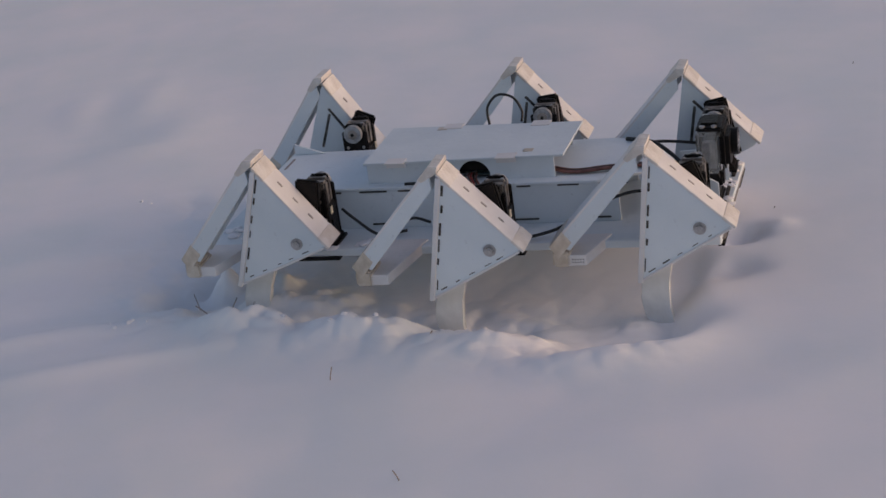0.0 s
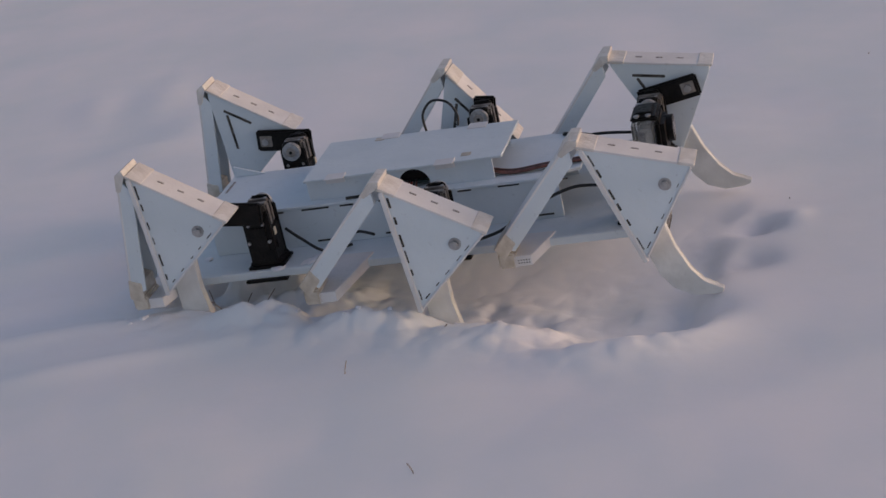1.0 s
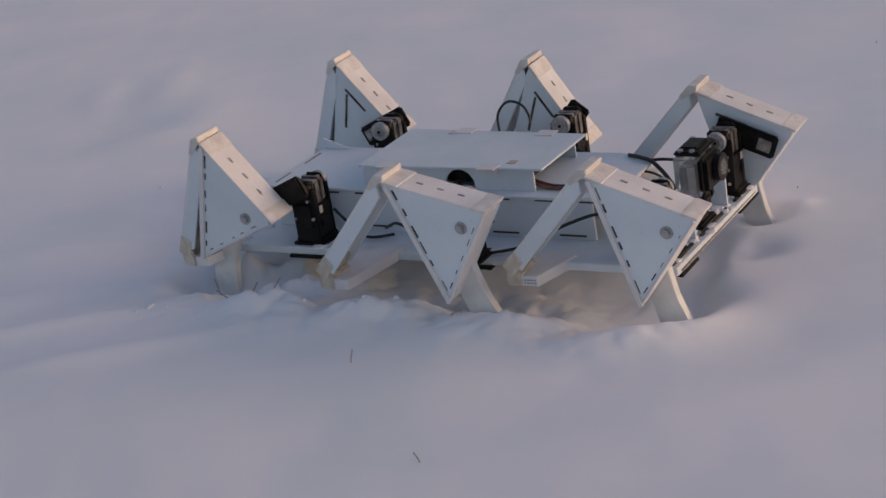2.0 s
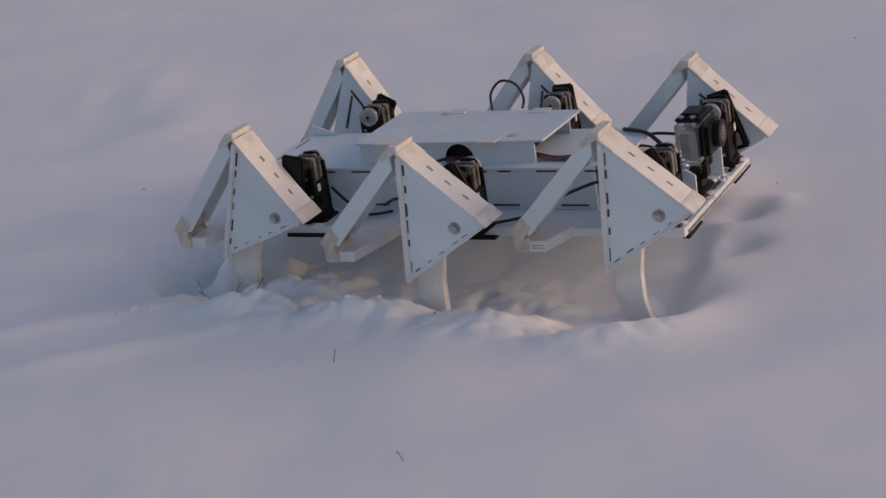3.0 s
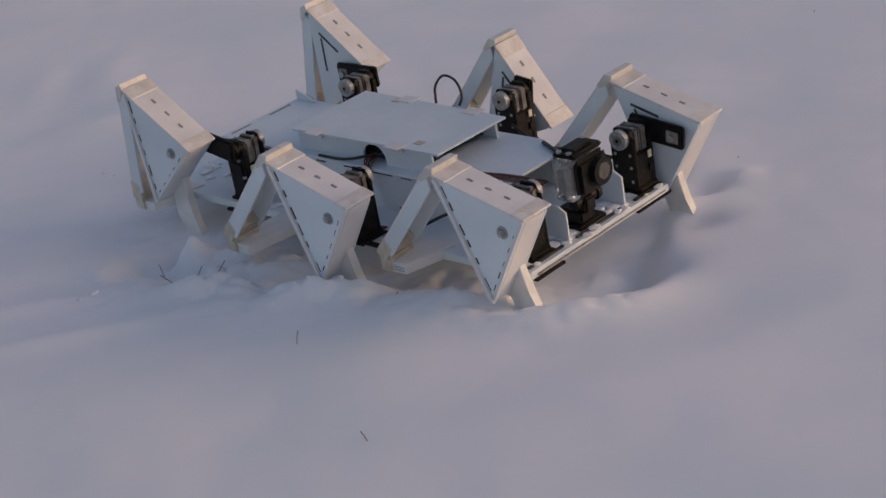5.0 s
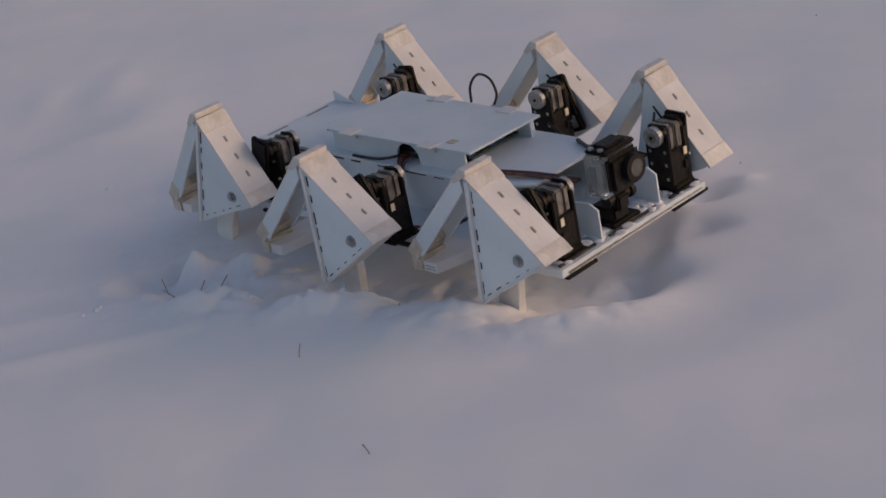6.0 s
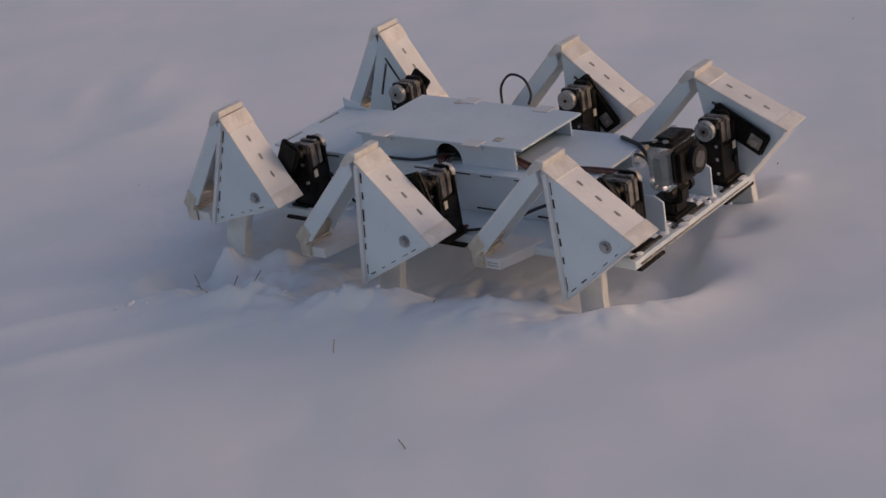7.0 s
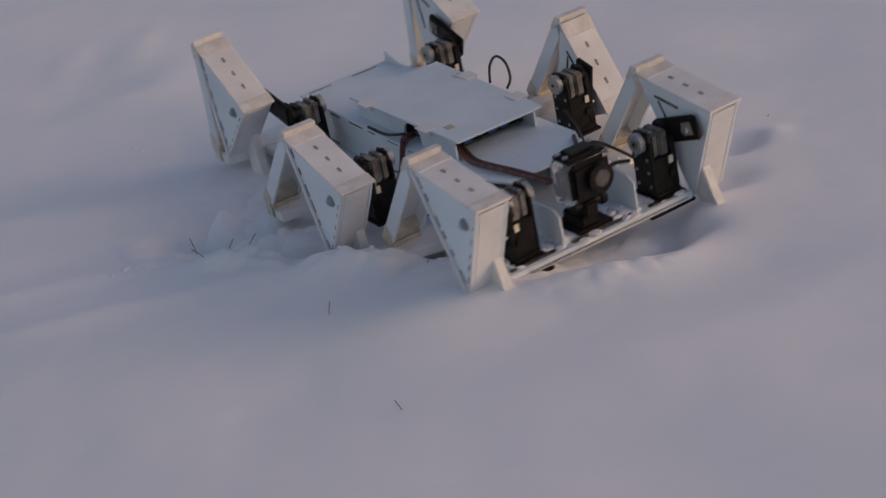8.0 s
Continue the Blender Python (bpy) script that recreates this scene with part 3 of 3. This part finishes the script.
def build_cables():
    def cable(name, pts, r, m, label=""):
        bm = bmesh.new()
        tube(bm, pts, r)
        part(name, bm, m, robot, label, True)
    # antenna loop over the lid
    cable("antenna", [(0.010, 0.088, 0.108), (0.008, 0.094, 0.135), (0.026, 0.098, 0.155), (0.052, 0.098, 0.150), (0.066, 0.094, 0.128), (0.066, 0.084, 0.112)], 0.0022, CABLE, "black looped antenna cable")
    # wires out of the round hole
    for k in range(4):
        o = 0.004 * k
        cable("wire", [(0.010 + o, -0.070, 0.080), (0.014 + o, -0.092, 0.083 - 0.002 * k), (0.022 + o, -0.104, 0.070), (0.026 + o, -0.115, 0.040), (0.05 + o, -0.150, 0.006), (0.10, -0.150 - o, 0.004)], 0.0016, (WIRE, REDWIRE, CABLE, WIRE)[k])
    cable("cable", [(0.010, -0.085, 0.084), (-0.03, -0.098, 0.078), (-0.09, -0.098, 0.076)], 0.0026, CABLE, "black power cable")
    for s in (-1, 1):
        cable("cable", [(0.10, s * 0.17, 0.004), (0.16, s * 0.15, 0.012), (0.22, s * 0.13, 0.040), (0.28, s * 0.115, 0.056), (0.345, s * 0.118, 0.05)], 0.0026, CABLE, "black servo cable")
        cable("cable", [(-0.19, s * 0.13, 0.050), (-0.165, s * 0.135, 0.030), (-0.13, s * 0.14, 0.008), (-0.09, s * 0.12, 0.006)], 0.0024, CABLE, "black servo cable")
        cable("cable", [(-0.04, s * 0.15, 0.030), (-0.07, s * 0.14, 0.034), (-0.11, s * 0.11, 0.012)], 0.0024, CABLE, "black servo cable")
    for k in range(4):
        o = (k - 1.5) * 0.004
        cable("wire", [(0.128, -0.056 + o, 0.082), (0.175, -0.064 + o, 0.0745), (0.225, -0.062 + o, 0.0775), (0.275, -0.048 + o, 0.0755), (0.332, -0.026 + o, 0.066)], 0.0022, (WIRE, WIRE, CABLE, WIRE)[k])
    cable("cable", [(0.105, 0.160, 0.055), (0.15, 0.150, 0.040), (0.21, 0.120, 0.036), (0.27, 0.085, 0.045), (0.31, 0.045, 0.050), (0.335, 0.020, 0.04)], 0.0022, CABLE, "black servo cable")
    cable("cable", [(0.238, 0.084, 0.0735), (0.262, 0.070, 0.0755), (0.290, 0.055, 0.0735), (0.322, 0.034, 0.056), (0.352, 0.006, 0.034)], 0.0034, CABLE, "black cable bundle")
    cable("cable", [(0.36, 0.095, 0.060), (0.358, 0.07, 0.066), (0.36, 0.045, 0.062)], 0.003, CABLE, "black servo cable")


def build_action_camera():
    """Small action camera in a clear housing on a black mount at the nose."""
    x, y = 0.392, -0.013
    bm = bmesh.new()
    box(bm, (x - 0.058, y - 0.026, 0.0), (x + 0.008, y + 0.038, 0.009), 0.003)
    box(bm, (x - 0.044, y - 0.018, 0.008), (x + 0.004, y + 0.018, 0.030), 0.004)
    box(bm, (x - 0.014, y - 0.012, 0.026), (x + 0.012, y + 0.012, 0.050), 0.003)
    rod(bm, (x - 0.002, y - 0.024, 0.044), (x - 0.002, y + 0.026, 0.044), 0.009, 14)
    rod(bm, (x - 0.002, y + 0.024, 0.044), (x - 0.002, y + 0.032, 0.044), 0.012, 10)
    body = part("action_camera", bm, BLACK, robot, "small action camera in a clear housing")
    bm = bmesh.new()
    box(bm, (x - 0.024, y - 0.039, 0.054), (x + 0.012, y + 0.039, 0.122), 0.005)
    part("housing", bm, GLASS, body, "clear plastic housing")
    bm = bmesh.new()
    box(bm, (x - 0.015, y - 0.031, 0.061), (x + 0.007, y + 0.031, 0.108), 0.003)
    part("camera_body", bm, CAMBODY, body, "grey camera body")
    bm = bmesh.new()
    box(bm, (x - 0.016, y - 0.0335, 0.066), (x - 0.004, y - 0.0315, 0.104), 0.0006)
    part("side_window", bm, METAL, body)
    bm = bmesh.new()
    box(bm, (x + 0.010, y - 0.034, 0.060), (x + 0.026, y + 0.036, 0.119), 0.007)
    rod(bm, (x + 0.024, y + 0.010, 0.092), (x + 0.036, y + 0.010, 0.092), 0.021, 22)
    part("lens_port", bm, BLACK, body, "black lens port")
    bm = bmesh.new()
    rod(bm, (x + 0.0355, y + 0.010, 0.092), (x + 0.0368, y + 0.010, 0.092), 0.013, 20)
    part("lens", bm, GLASS, body)
    bm = bmesh.new()
    box(bm, (x - 0.024, y - 0.032, 0.120), (x + 0.018, y + 0.036, 0.128), 0.003)
    box(bm, (x - 0.018, y - 0.020, 0.127), (x + 0.010, y + 0.024, 0.132), 0.002)
    part("latch", bm, BLACK, body, "black housing latch")
    for dx, dy in ((-0.014, -0.026), (0.004, -0.026), (-0.016, 0.030)):
        bm = bmesh.new()
        rod(bm, (x + dx, y + dy, 0.127), (x + dx, y + dy, 0.1300), 0.0045, 12)
        part("button", bm, METAL, body)


build_chassis()
build_cables()
build_action_camera()
MOTOR_Y = {-1: (0.094, 0.153, 0.110), 1: (0.094, 0.161, 0.116)}
LEGS = {}
for i in range(3):
    for side in (-1, 1):
        build_motor(HIPS[side][i], MOTOR_Y[side][i], side, OUT_Y[side][i] - LEG_W - 0.017)
        LEGS[i, side] = (build_leg(side), build_rocker(side), build_crank(side))


# ------------------------------------------------------------------ snow on the deck and loose clumps
def lump(bm, c, r, rng, squash=0.7):
    g = bmesh.ops.create_icosphere(bm, subdivisions=2, radius=r)["verts"]
    o = Vector((rng.random() * 50, rng.random() * 50, 0))
    for v in g:
        k = 1 + 0.45 * noise.noise(v.co / r * 0.9 + o) + 0.2 * noise.noise(v.co / r * 2.5 + o)
        v.co = Vector((v.co.x * k, v.co.y * k, v.co.z * k * squash)) + Vector(c)


def deck_snow():
    rng = random.Random(4)
    for cx, cy, sx, sy, n in ((0.375, 0.118, 0.026, 0.04, 60), (0.372, -0.120, 0.026, 0.05, 46), (0.378, 0.03, 0.026, 0.05, 50), (0.385, -0.03, 0.020, 0.04, 24),
                              (-0.38, -0.10, 0.03, 0.04, 8), (0.24, 0.15, 0.03, 0.02, 6), (-0.16, -0.16, 0.04, 0.02, 7)):
        bm = bmesh.new()
        for _ in range(n):
            x, y = rng.gauss(cx, sx * 0.5), rng.gauss(cy, sy * 0.5)
            lump(bm, (min(x, 0.41), y, 0.0005 + rng.random() * 0.002), rng.uniform(0.004, 0.012), rng, 0.2)
        part("snow_dusting", bm, CLUMP, robot, "crumbs of snow lying on the deck", True)["kind"] = "stuff"


def loose_snow():
    rng = random.Random(9)
    bm = bmesh.new()
    for _ in range(26):
        x = rng.uniform(-0.60, 0.08)
        edge = rng.choice((-1, -1, -1, 1))
        y = middle(x) + edge * rng.gauss(0.27, 0.018)
        r = rng.uniform(0.002, 0.0055)
        lump(bm, (x, y, ground_height(x, y) + r * 0.1), r, rng)
    me = bpy.data.meshes.new("snow_clumps")
    bm.to_mesh(me)
    bm.free()
    me.materials.append(CLUMP)
    for p in me.polygons:
        p.use_smooth = True
    tagged(new("snow_clumps", me), "loose clumps of kicked-up snow on the field", "snow", kind="stuff")


def grass_stalk(x, y, h, lean, turn):
    bm = bmesh.new()
    z = ground_height(x, y) - 0.01
    dx, dy = math.cos(turn) * lean, math.sin(turn) * lean
    tube(bm, [(x, y, z), (x + dx * 0.3, y + dy * 0.3, z + h * 0.5), (x + dx, y + dy, z + h)], 0.0009, 5, 3)
    me = bpy.data.meshes.new("grass_stalk")
    bm.to_mesh(me)
    bm.free()
    me.materials.append(GRASS)
    tagged(new("grass_stalk", me), "thin dry grass stalk sticking out of the snow", "grass", "grass stalks in the snow")


deck_snow()
loose_snow()
for g in seat(((-0.222, -0.308, 0.030, 0.006, 0.3), (-0.126, -0.632, 0.026, -0.008, 0.2), (-0.07, -0.215, 0.014, 0.010, 0.4), (0.552, 0.126, 0.012, 0.003, 0), (0.90, 0.87, 0.014, 0.003, 0),
              (-0.365, 0.03, 0.040, 0.024, 0.3), (-0.425, 0.03, 0.038, -0.024, 0.1), (-0.40, 0.06, 0.030, 0.020, 0.8), (-0.45, 0.08, 0.035, 0.025, 2.0), (-0.39, 0.01, 0.03, -0.025, 0.5))):
    grass_stalk(*g)


# ------------------------------------------------------------------ motion
BODY = [
    (0.0, pose(0.043, 0.007, 0.129, -0.96, -1.03, -17.65)),
    (0.5, pose(-0.005, -0.023, 0.139, -1.13, 0.58, -13.84)),
    (1.0, pose(-0.075, 0.004, 0.123, 0.31, -4.21, -14.33)),
    (1.5, pose(-0.044, -0.011, 0.096, 0.64, 0.17, -31.25)),
    (2.0, pose(0.003, -0.023, 0.102, -0.71, -1.89, -31.14)),
    (2.2, pose(0.027, 0.005, 0.105, -0.99, -2.32, -29.81)),
    (3.3, pose(0.031, -0.001, 0.129, -3.42, -1.92, -27.70)),
    (3.5, pose(0.031, -0.001, 0.129, -3.42, -1.92, -27.70)),
    (4.0, pose(-0.052, -0.003, 0.133, -0.81, -1.48, -27.56)),
    (4.5, pose(-0.035, 0.019, 0.110, 0.53, 1.83, -43.58)),
    (4.7, pose(-0.032, 0.032, 0.096, 1.08, 1.33, -45.84)),
    (5.8, pose(0.032, 0.026, 0.111, 2.29, -1.56, -49.58)),
    (6.0, pose(0.038, 0.016, 0.113, 1.42, -0.43, -49.40)),
    (6.5, pose(0.051, -0.015, 0.115, 1.83, 0.63, -47.42)),
    (7.0, pose(0.033, -0.003, 0.114, 0.14, 0.44, -41.49)),
    (7.5, pose(-0.001, -0.007, 0.108, -0.00, -3.57, -44.82)),
    (8.0, pose(0.009, 0.024, 0.077, 1.73, 1.28, -61.95)),
]
BEATS = (0.0, 0.5, 1.0, 1.5, 2.0, 2.2, 3.3, 3.5, 4.0, 4.5, 4.7, 5.8, 6.0, 6.5, 7.0, 7.5, 8.0)
CRANKS = {
    (0, -1): (-71, -51, -9, 11, -16, -40, -65, -65, -16, 7, 7, -57, -65, -71, -50, 0, 17),
    (1, -1): (-79, -66, -42, -10, -1, -3, -77, -77, -53, -17, -5, -39, -59, -73, -72, -51, -9),
    (2, -1): (-96, -144, -186, -194, -156, -122, -96, -96, -173, -195, -201, -116, -107, -94, -119, -182, -190),
    (0, 1): (-78, -48, 10, 12, -21, -52, -74, -74, -14, 11, 13, -94, -93, -89, -30, 11, 18),
    (1, 1): (-83, -95, -97, -122, -128, -123, -80, -80, -68, -91, -101, -77, -71, -67, -56, -57, -104),
    (2, 1): (-113, -141, -186, -196, -155, -117, -118, -118, -182, -198, -199, -84, -83, -79, -129, -174, -198),
}


def eased(t, ts, vs):
    """A value between the beats, without overshoot."""
    k = max(0, min(len(ts) - 2, sum(1 for a in ts[1:-1] if a <= t)))
    h = [ts[i + 1] - ts[i] for i in range(len(ts) - 1)]
    s = [(vs[i + 1] - vs[i]) / h[i] for i in range(len(h))]
    def slope(i):
        if i in (0, len(ts) - 1) or s[i - 1] * s[i] <= 0:
            return 0.0
        return 2 * s[i - 1] * s[i] / (s[i - 1] + s[i])
    u = (t - ts[k]) / h[k]
    return ((1 + 2 * u) * (1 - u) ** 2 * vs[k] + u * (1 - u) ** 2 * h[k] * slope(k)
            + u * u * (3 - 2 * u) * vs[k + 1] + u * u * (u - 1) * h[k] * slope(k + 1))


def motions():
    walk(robot, BODY)
    times = [k / 10 for k in range(81)]
    for (i, side), (leg, rocker, crank) in LEGS.items():
        hx, y = HIPS[side][i], side * OUT_Y[side][i]
        legs, rockers, cranks = [], [], []
        for t in times:
            a = eased(t, BEATS, CRANKS[i, side])
            pin, turn, arm = linkage(a)
            legs.append((t, pose(hx + pin.x, y, HIP_Z[side] + pin.y, 0, -math.degrees(turn), 0)))
            rockers.append((t, pose(hx + EAR.x, y, HIP_Z[side] + EAR.y, 0, -math.degrees(arm), 0)))
            cranks.append((t, pose(hx, side * (OUT_Y[side][i] - LEG_W - 0.010), HIP_Z[side], 0, -a, 0)))
        walk(leg, legs)
        walk(rocker, rockers)
        walk(crank, cranks)


motions()
